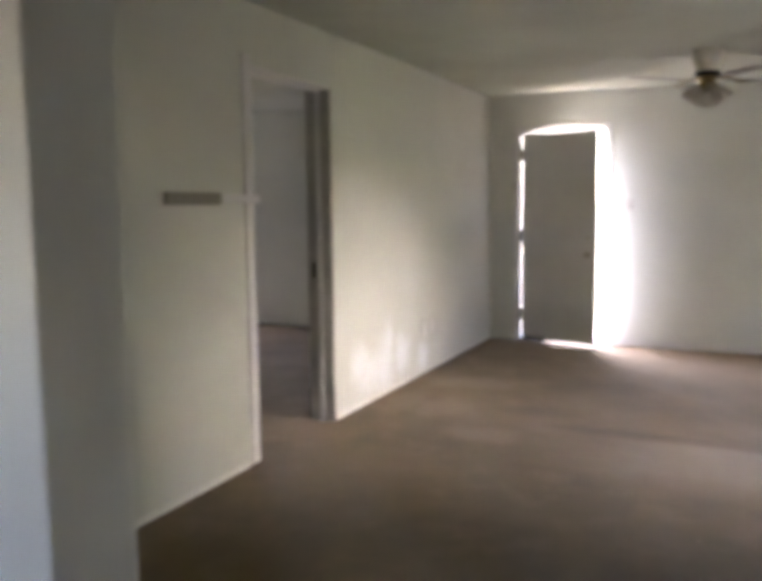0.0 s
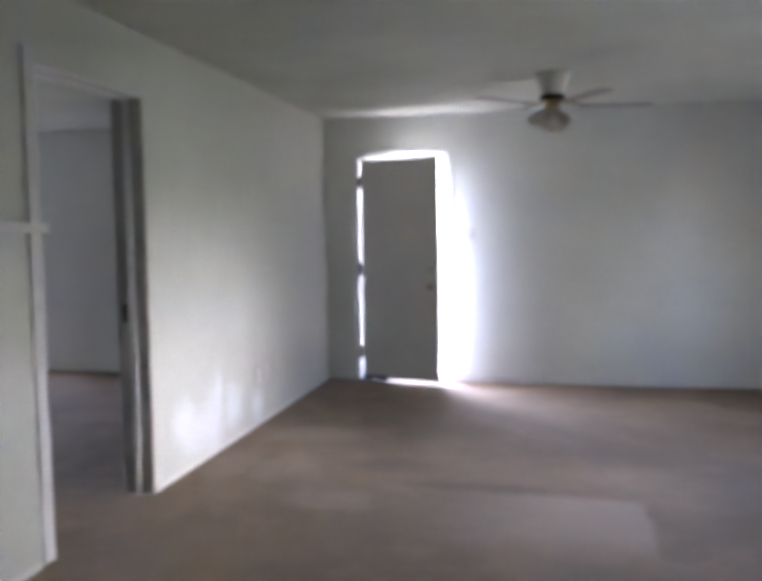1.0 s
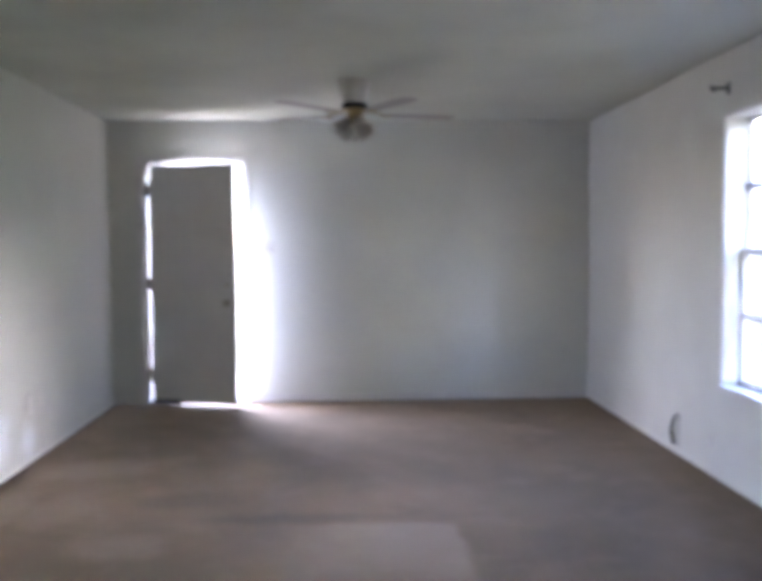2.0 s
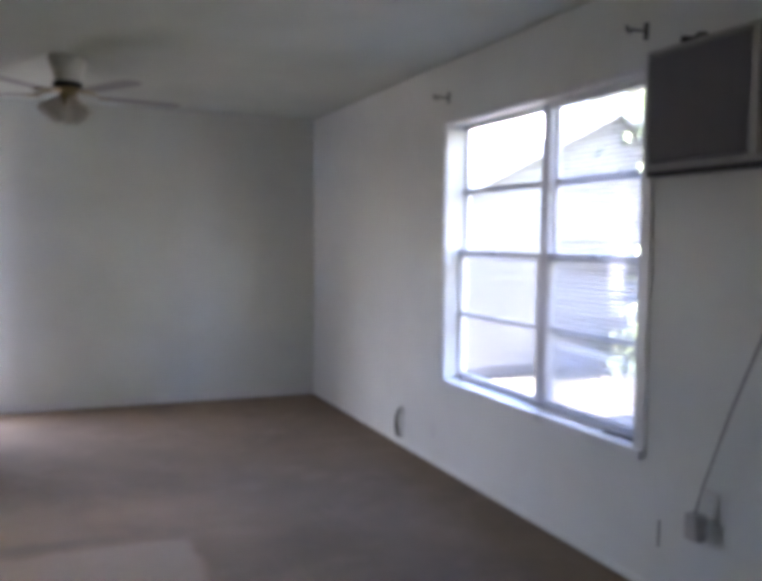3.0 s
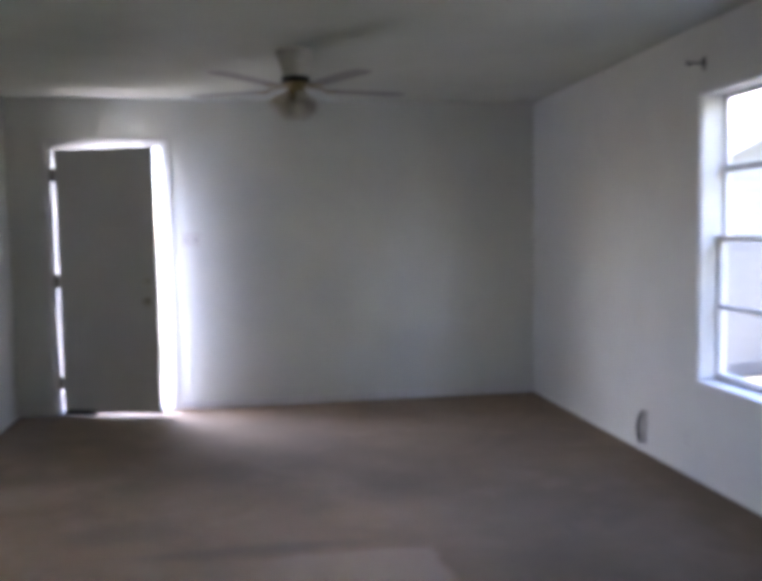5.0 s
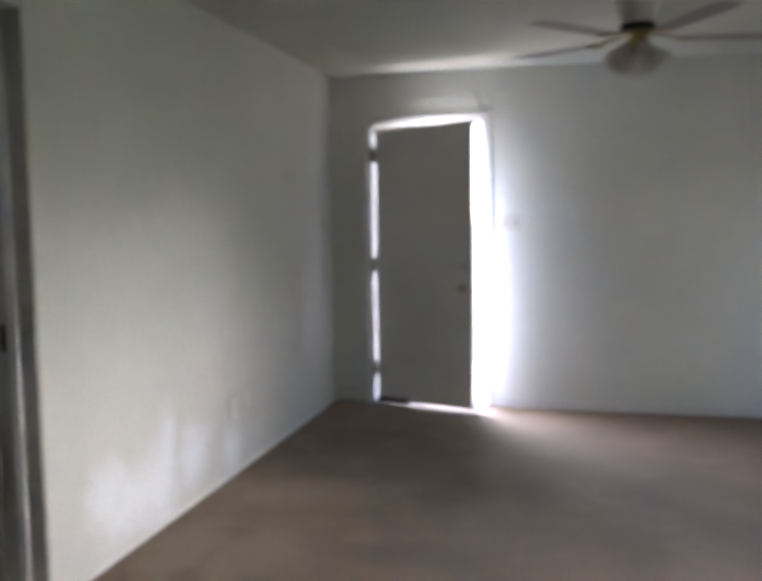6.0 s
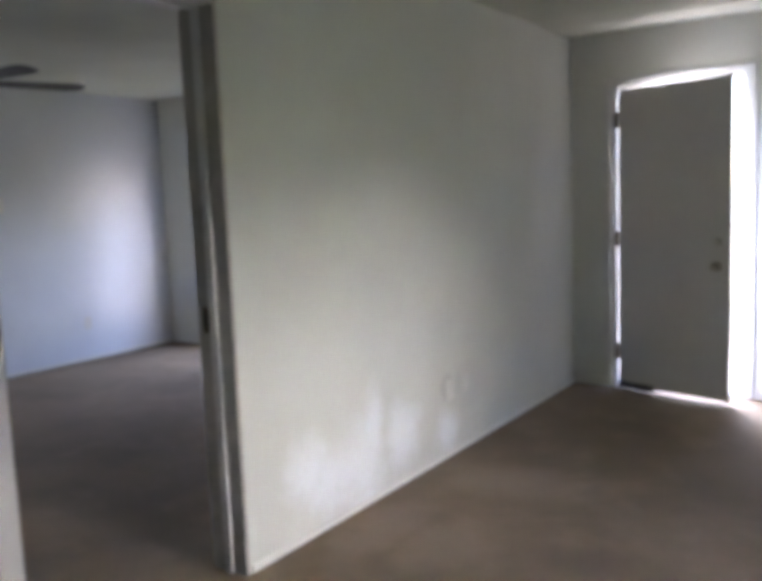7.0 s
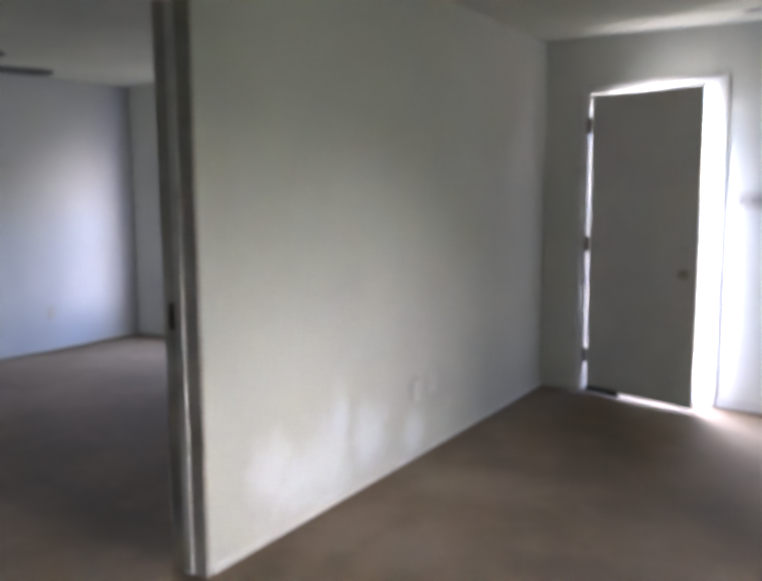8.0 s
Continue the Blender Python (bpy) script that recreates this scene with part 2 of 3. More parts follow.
def tube(points, radius, sides=8):
    """A round cord or rod along points."""
    bm = bmesh.new()
    pts = [Vector(p) for p in points]
    rings = []
    for i, p in enumerate(pts):
        ahead = (pts[min(i + 1, len(pts) - 1)] - pts[max(i - 1, 0)]).normalized()
        side = ahead.cross(Vector((0.3, 0.2, 0.93))).normalized()
        up = side.cross(ahead)
        r = radius[i] if isinstance(radius, (list, tuple)) else radius
        rings.append([bm.verts.new(p + r * (math.cos(a) * side + math.sin(a) * up)) for a in (math.tau * k / sides for k in range(sides))])
    for a, b in zip(rings, rings[1:]):
        for k in range(sides):
            bm.faces.new((a[k], a[(k + 1) % sides], b[(k + 1) % sides], b[k]))
    bm.faces.new(rings[0][::-1])
    bm.faces.new(rings[-1])
    bmesh.ops.recalc_face_normals(bm, faces=bm.faces)
    return bm


def mesh_of(name, bm, material, smooth=False):
    mesh = bpy.data.meshes.new(name)
    bm.to_mesh(mesh)
    bm.free()
    mesh.materials.append(material)
    if smooth:
        for p in mesh.polygons:
            p.use_smooth = True
        mesh.set_sharp_from_angle(angle=radians(40))
    return mesh


def part(name, bm, material, parent, label="", smooth=False):
    ob = new(name, mesh_of(name, bm, material, smooth))
    if parent:
        ob.parent = parent
    return tagged(ob, label)


def thing(name, at, label, category, group="", kind=""):
    """An Empty at the base of a thing; its parts are built round (0, 0, 0)."""
    ob = new(name)
    ob.matrix_basis = at if isinstance(at, Matrix) else Matrix.Translation(at)
    ob.empty_display_size = 0.1
    return tagged(ob, label, category, group, kind)


def slab_with_holes(axis, low, high, a0, a1, z0, z1, holes):
    """A wall between low and high along axis, from a0 to a1 along the other, with openings (a, b, bottom, top) right through."""
    bm = bmesh.new()
    cuts_a = sorted({a0, a1, *(h[0] for h in holes), *(h[1] for h in holes)})
    cuts_z = sorted({z0, z1, *(h[2] for h in holes), *(h[3] for h in holes)})
    solid = lambda a, z: not any(h[0] < a < h[1] and h[2] < z < h[3] for h in holes)
    cells = {(i, k) for i in range(len(cuts_a) - 1) for k in range(len(cuts_z) - 1)
             if solid((cuts_a[i] + cuts_a[i + 1]) / 2, (cuts_z[k] + cuts_z[k + 1]) / 2)}
    point = (lambda d, a, z: (d, a, z)) if axis == "x" else (lambda d, a, z: (a, d, z))
    quad = lambda *ps: bm.faces.new([bm.verts.new(point(*p)) for p in ps])
    for i, k in cells:
        a, b, s, t = cuts_a[i], cuts_a[i + 1], cuts_z[k], cuts_z[k + 1]
        quad((low, a, s), (low, b, s), (low, b, t), (low, a, t))
        quad((high, a, s), (high, b, s), (high, b, t), (high, a, t))
        for away, ends in (((i - 1, k), (a, s, a, t)), ((i + 1, k), (b, s, b, t)), ((i, k - 1), (a, s, b, s)), ((i, k + 1), (a, t, b, t))):
            if away not in cells:
                p, q, r, u = ends
                quad((low, p, q), (high, p, q), (high, r, u), (low, r, u))
    bmesh.ops.remove_doubles(bm, verts=bm.verts, dist=1e-5)
    bmesh.ops.recalc_face_normals(bm, faces=bm.faces)
    return bm


def structure(name, bm, material, label, category, smooth=False):
    return tagged(part(name, bm, material, None, smooth=smooth), label, category, kind="structure")


# ---------------------------------------------------------------- plan
H = 2.435            # ceiling
W = 4.161            # living room: x from 0 to W, front wall at y = 0
SOUTH = -10.2        # back of the open kitchen end
BW, BS = -4.30, -5.0  # bedroom: x from BW to -0.13, y from BS to 0
T = 0.15
DOORWAY = (-4.325, -3.425, 0.0, 2.11)
WINDOW = (-4.246, -2.532, 0.548, 2.076)
AC = (-5.08, -4.32, 1.662, 2.118)
FRONT = (0.27, 1.156, 0.0, 2.105)
# unseen opening added in the back wall to brighten the kitchen end
BACKLIGHT = (0.5, 1.2, 1.3, 1.86)
BEDWINDOW = (-3.67, -3.12, 0.30, 1.72)

structure("floor", boxed(BW - T, W + T, SOUTH - T, T, -0.12, 0.0), M_CARPET, "worn brown wall-to-wall carpet with pale patches and dark stains", "carpet")
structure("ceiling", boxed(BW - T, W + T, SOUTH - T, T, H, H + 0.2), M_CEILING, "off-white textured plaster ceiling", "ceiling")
structure("wall_north", slab_with_holes("y", 0.0, T, BW - T, W + T, 0.0, H, [FRONT, BEDWINDOW]), M_WALL, "off-white painted front wall round the entrance door", "wall")
structure("wall_east", slab_with_holes("x", W, W + T, SOUTH - T, 0.0, 0.0, H, [WINDOW, AC]), M_WALL, "off-white painted wall with a wide window", "wall")
structure("wall_west", slab_with_holes("x", -0.16, 0.0, SOUTH, 0.0, 0.0, H, [DOORWAY]), M_PATCHED, "off-white partition wall with touch-up paint and its painted-in sheen", "wall")
structure("wall_bedroom_west", slab_with_holes("x", BW - T, BW, SOUTH - T, 0.0, 0.0, H, []), M_SKYLIT_WALL, "off-white bedroom wall tinted blue for sky light", "wall")
structure("wall_bedroom_south", slab_with_holes("y", BS - 0.12, BS, BW, -0.16, 0.0, H, []), M_WALL, "off-white painted bedroom wall", "wall")
structure("wall_south", slab_with_holes("y", SOUTH - T, SOUTH, BW, W, 0.0, H, [BACKLIGHT]), M_WALL, "plain off-white wall closing the kitchen end", "wall")
structure("wall_stub", boxed(0.0, 1.367, -6.98, -6.78, 0.0, H, bevel=0.006), M_WALL, "off-white stub wall between kitchen end and living room", "wall")


def baseboard(name, x0, x1, y0, y1):
    tall = 0.062 if name.startswith("baseboard_north") else 0.03
    structure(name, boxed(x0, x1, y0, y1, 0.0, tall, bevel=0.004), M_TRIM if name == "baseboard_north" else M_WALL, "thin off-white painted baseboard", "baseboard")


baseboard("baseboard_north", FRONT[1] + 0.045, W, -0.012, 0.0)
baseboard("baseboard_north_corner", 0.012, FRONT[0] - 0.045, -0.012, 0.0)
baseboard("baseboard_west", 0.0, 0.011, DOORWAY[1] + 0.015, -0.012)
baseboard("baseboard_west_kitchen", 0.0, 0.011, -6.78, DOORWAY[0] - 0.08)
baseboard("baseboard_east", W - 0.011, W, SOUTH, -0.012)
baseboard("baseboard_bedroom_north", BW + 0.011, -0.16, -0.012, 0.0)
baseboard("baseboard_bedroom_west", BW, BW + 0.011, BS, 0.0)


# ---------------------------------------------------------------- entrance door, ajar
def entrance_door():
    a, b, _, top = FRONT
    door = thing("door_1", (0, 0, 0), "grey-white flush entrance door standing ajar in its white frame", "door", kind="structure")
    part("jamb", boxed(a, a + 0.055, -0.004, T + 0.01, 0, top, bevel=0.003), M_TRIM, door)
    part("jamb", boxed(b - 0.036, b, -0.004, T + 0.01, 0, top, bevel=0.003), M_TRIM, door)
    part("head_jamb", boxed(a + 0.032, b - 0.036, -0.004, T + 0.01, top - 0.034, top, bevel=0.003), M_TRIM, door)
    part("casing", boxed(a - 0.042, a + 0.006, -0.016, -0.001, 0, top + 0.03, bevel=0.003), M_TRIM, door)
    part("casing", boxed(b - 0.006, b + 0.040, -0.016, -0.001, 0, top + 0.03, bevel=0.003), M_TRIM, door)
    part("head_casing", boxed(a + 0.006, b - 0.006, -0.016, -0.001, top - 0.006, top + 0.03, bevel=0.003), M_TRIM, door)
    part("stop", boxed(b - 0.048, b - 0.036, 0.045, 0.085, 0.02, top - 0.034, bevel=0.002), M_TRIM, door)
    part("head_stop", boxed(a + 0.046, b - 0.048, 0.018, 0.085, top - 0.037, top - 0.016, bevel=0.002, turn=pose(b - 0.05, 0, top - 0.04, 0, -1.75, 0) @ pose(0.05 - b, 0, 0.04 - top)), M_TRIM, door)
    part("threshold", boxed(a + 0.032, b - 0.036, 0.0, T + 0.02, 0.0, 0.016, bevel=0.004), M_ALU, door, "scratched metal threshold")
    turn = pose(0.343, -0.012, 0, 0, 0, -16.0)
    w = 0.786
    leaf = part("leaf", boxed(0, w, -0.022, 0.022, 0.024, 2.046, bevel=0.003, turn=turn), M_DOOR, door, "grey-white flush door leaf")
    part("door_sweep", boxed(0.004, 0.27, -0.026, -0.020, 0.006, 0.05, bevel=0.001, turn=turn), M_RUBBER, leaf, "torn dark rubber sweep")
    part("door_sweep", boxed(0.30, 0.36, -0.010, -0.002, 0.002, 0.03, turn=turn @ pose(0, 0, 0, 0, 6, 0)), M_PLATE, leaf, "loose pale strip of sweep")
    knob_at = turn @ pose(0.712, -0.022, 0.885, 90, 0, 0)
    part("knob", lathe([(0, 0.062), (0.016, 0.06), (0.027, 0.048), (0.028, 0.036), (0.018, 0.024), (0.011, 0.014), (0.012, 0.004), (0.031, 0.003), (0.031, 0.0)], 24, knob_at), M_KNOB, leaf, "dull worn brass knob", True)
    part("deadbolt", lathe([(0, 0.02), (0.018, 0.02), (0.024, 0.012), (0.027, 0.0)], 24, turn @ pose(0.712, -0.022, 1.035, 90, 0, 0)), M_FANWHITE, leaf, "painted deadbolt cover", True)
    for z in (0.262, 1.045, 1.85):
        hinge = part("hinge", boxed(a + 0.038, 0.346, -0.018, -0.008, z - 0.047, z + 0.047, bevel=0.002), M_HINGE, door, "dark worn hinge")
        part("pin", tube([(0.329, -0.022, z - 0.052), (0.329, -0.022, z + 0.052)], 0.0065), M_HINGE, hinge)


entrance_door()


# ---------------------------------------------------------------- bedroom doorway
def bedroom_doorway():
    a, b, _, top = DOORWAY
    frame_ob = thing("door_2", (0, 0, 0), "open bedroom doorway with bare painted jambs and no door", "doorway", kind="structure")
    part("jamb", boxed(-0.168, 0.006, b - 0.016, b + 0.002, 0, top, bevel=0.002), M_SHADED_JAMB, frame_ob, "taupe jamb darkened for the shade in the recess")
    part("jamb", boxed(-0.168, 0.006, a - 0.002, a + 0.016, 0, top, bevel=0.002), M_SHADED_JAMB, frame_ob, "taupe jamb darkened for the shade in the recess")
    part("head_jamb", boxed(-0.168, 0.006, a + 0.016, b - 0.016, top - 0.016, top + 0.002, bevel=0.002), M_TRIM, frame_ob)
    part("stop", boxed(-0.098, -0.062, b - 0.028, b - 0.016, 0, top - 0.016, bevel=0.002), M_TRIM, frame_ob, "white door stop")
    part("stop", boxed(-0.098, -0.062, a + 0.016, a + 0.028, 0, top - 0.016, bevel=0.002), M_TRIM, frame_ob, "white door stop")
    part("stop", boxed(-0.098, -0.062, a + 0.028, b - 0.028, top - 0.028, top - 0.016, bevel=0.002), M_TRIM, frame_ob, "white door stop")
    part("casing", boxed(0.0015, 0.016, a - 0.066, a + 0.004, 0.012, top + 0.05, bevel=0.003), M_TRIM, frame_ob, "white narrow casing strip")
    strike = part("strike_plate", boxed(-0.140, -0.108, b - 0.019, b - 0.015, 0.925, 1.025, bevel=0.001), M_HINGE, frame_ob, "dark strike plate")
    part("strike_hole", boxed(-0.132, -0.117, b - 0.0205, b - 0.0185, 0.95, 1.0), M_SLOT, strike)
    part("hinge", boxed(-0.05, -0.012, a + 0.015, a + 0.019, 1.90, 1.99, bevel=0.001), M_PLATE, frame_ob, "painted-over hinge plate")


bedroom_doorway()

# a flat bar across the casing and a box beside it
bar = thing("wall_bar", (0, 0, 0), "flat white bar fixed across the doorway casing", "bar")
part("bar", boxed(0.018, 0.030, -4.62, -4.285, 1.403, 1.446, bevel=0.004), M_TRIM, bar)
part("bracket", boxed(0.0, 0.019, -4.60, -4.56, 1.405, 1.444, bevel=0.002), M_TRIM, bar)
chime = thing("wall_box", (0, 0, 0), "long grey-brown plastic box mounted on the wall", "wall box")
part("body", boxed(0.0, 0.032, -5.03, -4.62, 1.395, 1.455, bevel=0.012), M_SHADOWBAR, chime)
part("backplate", boxed(0.0, 0.006, -5.045, -4.612, 1.385, 1.46, bevel=0.002), M_PLATE, chime)


# ---------------------------------------------------------------- windows
def sash(parent, x, y0, y1, z0, z1, screened):
    """A wooden sash with one bar across, two panes and perhaps an insect screen outside."""
    r, d = 0.024, 0.026
    s = part("sash", boxed(x, x + d, y0, y0 + r, z0, z1, bevel=0.002), M_VINYL, parent, "white sash")
    bm = bmesh.new()
    box(bm, x, x + d, y1 - r, y1, z0, z1, bevel=0.002)
    box(bm, x, x + d, y0 + r, y1 - r, z0, z0 + 0.026, bevel=0.002)
    box(bm, x, x + d, y0 + r, y1 - r, z1 - 0.026, z1, bevel=0.002)
    part("rail", bm, M_VINYL, s)
    m, bar_half = (z0 + z1) / 2, 0.012 if screened else 0.017
    part("muntin", boxed(x + 0.004, x + d - 0.004, y0 + r, y1 - r, m - bar_half, m + bar_half, bevel=0.002), M_ALU, s, "grey glazing bar")
    for low, high in ((z0 + 0.026, m - bar_half), (m + bar_half, z1 - 0.026)):
        pane = part("pane", boxed(x + 0.011, x + 0.015, y0 + r, y1 - r, low, high), M_GLASS, s)
        pane.visible_shadow = False
    if screened:
        part("insect_screen", boxed(x + d + 0.03, x + d + 0.031, y0, y1, z0, z1), M_SCREEN, s, "fine grey insect screen")


def living_window():
    a, b, low, high = WINDOW
    win = thing("window_1", (0, 0, 0), "wide white twin sash window with a deep reveal", "window", kind="structure")
    x = W + 0.105
    mid = (a + b) / 2 - 0.035
    part("reveal", boxed(W - 0.004, W + T, b - 0.010, b + 0.002, low, high, bevel=0.002), M_TRIM, win)
    part("reveal", boxed(W - 0.004, W + T, a - 0.002, a + 0.010, low, high, bevel=0.002), M_TRIM, win)
    part("reveal", boxed(W - 0.004, W + T, a + 0.010, b - 0.010, high - 0.010, high + 0.002, bevel=0.002), M_TRIM, win)
    part("window_sill", boxed(W - 0.026, W + T + 0.02, a - 0.05, b + 0.010, low - 0.032, low + 0.006, bevel=0.005), M_TRIM, win, "white window sill")
    part("casing", boxed(W - 0.014, W - 0.001, a - 0.062, a - 0.002, low - 0.02, high + 0.06, bevel=0.003), M_TRIM, win)
    part("casing", boxed(W - 0.012, W - 0.001, a - 0.002, b + 0.010, high + 0.002, high + 0.016, bevel=0.003), M_TRIM, win)
    part("casing", boxed(W - 0.012, W - 0.001, b + 0.002, b + 0.010, low + 0.012, high + 0.002, bevel=0.003), M_TRIM, win)
    part("mullion", boxed(x - 0.012, x + 0.045, mid - 0.034, mid + 0.034, low + 0.012, high - 0.010, bevel=0.003), M_ALU, win, "grey centre mullion")
    for y0, y1 in ((a + 0.010, mid - 0.034), (mid + 0.034, b - 0.010)):
        rail = (low + high) / 2
        part("frame_strip", boxed(x - 0.006, x + 0.045, y0, y1, low + 0.006, low + 0.018, bevel=0.002), M_ALU, win, "grey window track")
        sash(win, x + 0.020, y0, y1, rail - 0.017, high - 0.010, False)
        sash(win, x - 0.010, y0, y1, low + 0.018, rail + 0.017, True)
        part("latch", boxed(x - 0.03, x - 0.010, (y0 + y1) / 2 - 0.025, (y0 + y1) / 2 + 0.025, rail + 0.0, rail + 0.016, bevel=0.003), M_ALU, win, "small grey sash latch")


def bedroom_window():
    a, b, low, high = BEDWINDOW
    win = thing("window_2", (0, 0, 0), "narrow white bedroom window full of daylight", "window", kind="structure")
    part("jamb", boxed(a - 0.001, a + 0.03, 0.03, 0.12, low, high, bevel=0.002), M_VINYL, win)
    part("jamb", boxed(b - 0.03, b + 0.001, 0.03, 0.12, low, high, bevel=0.002), M_VINYL, win)
    part("rail", boxed(a + 0.03, b - 0.03, 0.03, 0.12, high - 0.03, high + 0.001, bevel=0.002), M_VINYL, win)
    part("rail", boxed(a + 0.03, b - 0.03, 0.03, 0.12, low - 0.001, low + 0.03, bevel=0.002), M_VINYL, win)
    m = (low + high) / 2
    part("meeting_rail", boxed(a + 0.03, b - 0.03, 0.045, 0.095, m - 0.02, m + 0.02, bevel=0.002), M_VINYL, win)
    part("window_sill", boxed(a - 0.03, b + 0.03, -0.025, 0.03, low - 0.022, low + 0.001, bevel=0.003), M_TRIM, win)
    for z0, z1 in ((low + 0.03, m - 0.02), (m + 0.02, high - 0.03)):
        pane = part("pane", boxed(a + 0.03, b - 0.03, 0.068, 0.072, z0, z1), M_GLASS, win)
        pane.visible_shadow = False


living_window()
bedroom_window()


def window_blind():
    """Mini blind over one half of the window, slats open."""
    a, b, low, high = WINDOW
    y0, y1 = a + 0.022, (a + b) / 2 - 0.087
    x = W + 0.080
    blind = thing("window_blind", (x, (y0 + y1) / 2, high - 0.02), "white slatted mini blind with its slats half open", "blind")
    half = (y1 - y0) / 2
    part("headrail", boxed(-0.014, 0.014, -half, half, -0.022, 0.008, bevel=0.002), M_SLAT, blind)
    bm = bmesh.new()
    rows = [(-0.0125, -0.0012), (-0.006, 0.0006), (0.0, 0.0014), (0.006, 0.0006), (0.0125, -0.0012)]
    cols = [[bm.verts.new((px, side * half, pz)) for px, pz in rows] for side in (-1, 1)]
    for k in range(4):
        bm.faces.new((cols[0][k], cols[0][k + 1], cols[1][k + 1], cols[1][k]))
    bmesh.ops.solidify(bm, geom=bm.faces[:], thickness=0.0007)
    slat = mesh_of("slat", bm, M_SLAT)
    count = 68
    drop = high - low - 0.09
    for k in range(count):
        ob = new("slat", slat)
        ob.parent = blind
        ob.matrix_basis = pose(0, random.uniform(-0.001, 0.001), -0.035 - drop * k / (count - 1), random.uniform(-0.12, 0.12), -22 + random.uniform(-2.5, 2.5), 0)
    part("bottom_rail", boxed(-0.012, 0.012, -half, half, -drop - 0.060, -drop - 0.046, bevel=0.002), M_SLAT, blind)
    for y in (-half * 0.72, half * 0.72):
        part("ladder_cord", tube([(0.0, y, 0), (0.0, y, -drop - 0.05)], 0.0009, 5), M_SLAT, blind)


window_blind()

wand = thing("blind_wand", (W + 0.03, -4.12, WINDOW[2] + 0.012), "dark stick lying on the window sill", "stick")
part("rod", tube([(0.0, -0.10, 0.007), (0.004, 0.0, 0.008), (-0.006, 0.10, 0.007)], 0.007), M_BLACK, wand)


# ---------------------------------------------------------------- air conditioner and its cord
def air_conditioner():
    a, b, low, high = AC
    unit = thing("air_conditioner", (W, (a + b) / 2, low), "dark-grilled air conditioner set through the wall", "air conditioner")
    half, tall = (b - a) / 2, high - low
    part("housing", boxed(-0.03, 0.32, -half + 0.004, half - 0.004, 0.004, tall - 0.004, bevel=0.004), M_ACFRAME, unit)
    grille_low = half - 0.50
    bm = bmesh.new()
    box(bm, -0.062, -0.03, half - 0.016, half, 0, tall, bevel=0.004)
    box(bm, -0.062, -0.03, -half, -half + 0.016, 0, tall, bevel=0.004)
    box(bm, -0.062, -0.03, -half + 0.016, half - 0.016, tall - 0.018, tall, bevel=0.004)
    box(bm, -0.062, -0.03, -half + 0.016, half - 0.016, 0, 0.022, bevel=0.004)
    box(bm, -0.064, -0.03, grille_low - 0.032, grille_low, 0.022, tall - 0.018, bevel=0.004)
    part("bezel", bm, M_ACFRAME, unit, "aged off-white plastic bezel")
    back = part("grille", boxed(-0.04, -0.03, grille_low, half - 0.016, 0.022, tall - 0.018), M_ACGRILLE, unit, "dark grey intake grille")
    bar_mesh = mesh_of("louver", boxed(-0.010, 0.010, grille_low, half - 0.016, -0.0025, 0.0025), M_ACGRILLE)
    for k in range(40):
        ob = new("louver", bar_mesh)
        ob.parent = back
        ob.matrix_basis = pose(-0.049, 0, 0.034 + k * (tall - 0.064) / 39, 0, 35, 0)
    y0, y1 = -half + 0.016, grille_low - 0.032
    vent = part("vent", boxed(-0.035, -0.03, y0, y1, 0.15, tall - 0.018), M_SLOT, unit, "black air outlet")
    for k in range(7):
        part("vane", boxed(-0.056, -0.035, y0, y1, 0.168 + k * 0.036, 0.171 + k * 0.036, bevel=0.001), M_ACGRILLE, vent)
    panel = part("control_panel", boxed(-0.052, -0.03, y0, y1, 0.022, 0.145, bevel=0.003), M_ACFRAME, unit)
    for k in range(2):
        part("knob", lathe([(0, 0.018), (0.015, 0.018), (0.018, 0.0)], 18, pose(-0.052, (y0 + y1) / 2, 0.055 + 0.055 * k, 0, -90, 0)), M_ACGRILLE, panel, smooth=True)
    part("bottom_strip", boxed(-0.056, -0.002, -half - 0.02, half - 0.004, -0.022, -0.002, bevel=0.003), M_RUBBER, unit, "thin dark strip under the unit")


air_conditioner()


def wall_plate(name, at, label, kind, slots, cover=None):
    """A cover plate that faces along +x of its pose, with its slots or toggle."""
    plate = thing(name, at, label, kind)
    part("cover", boxed(0, 0.006, -0.035, 0.035, -0.057, 0.057, bevel=0.003), cover or M_PLATE, plate)
    if slots == "toggle":
        part("toggle", boxed(0.005, 0.017, -0.005, 0.005, -0.009, 0.012, bevel=0.002), M_TRIM, plate)
        part("surround", boxed(0.0055, 0.0075, -0.008, 0.008, -0.014, 0.014), M_SLOT, plate)
    else:
        for z in (-0.02, 0.02):
            face = part("socket", boxed(0.005, 0.008, -0.016, 0.016, z - 0.014, z + 0.014, bevel=0.003), M_TRIM, plate)
            for y in (-0.007, 0.005):
                part("slot", boxed(0.0075, 0.0086, y, y + 0.002, z - 0.005, z + 0.006), M_SLOT, face)
    return plate


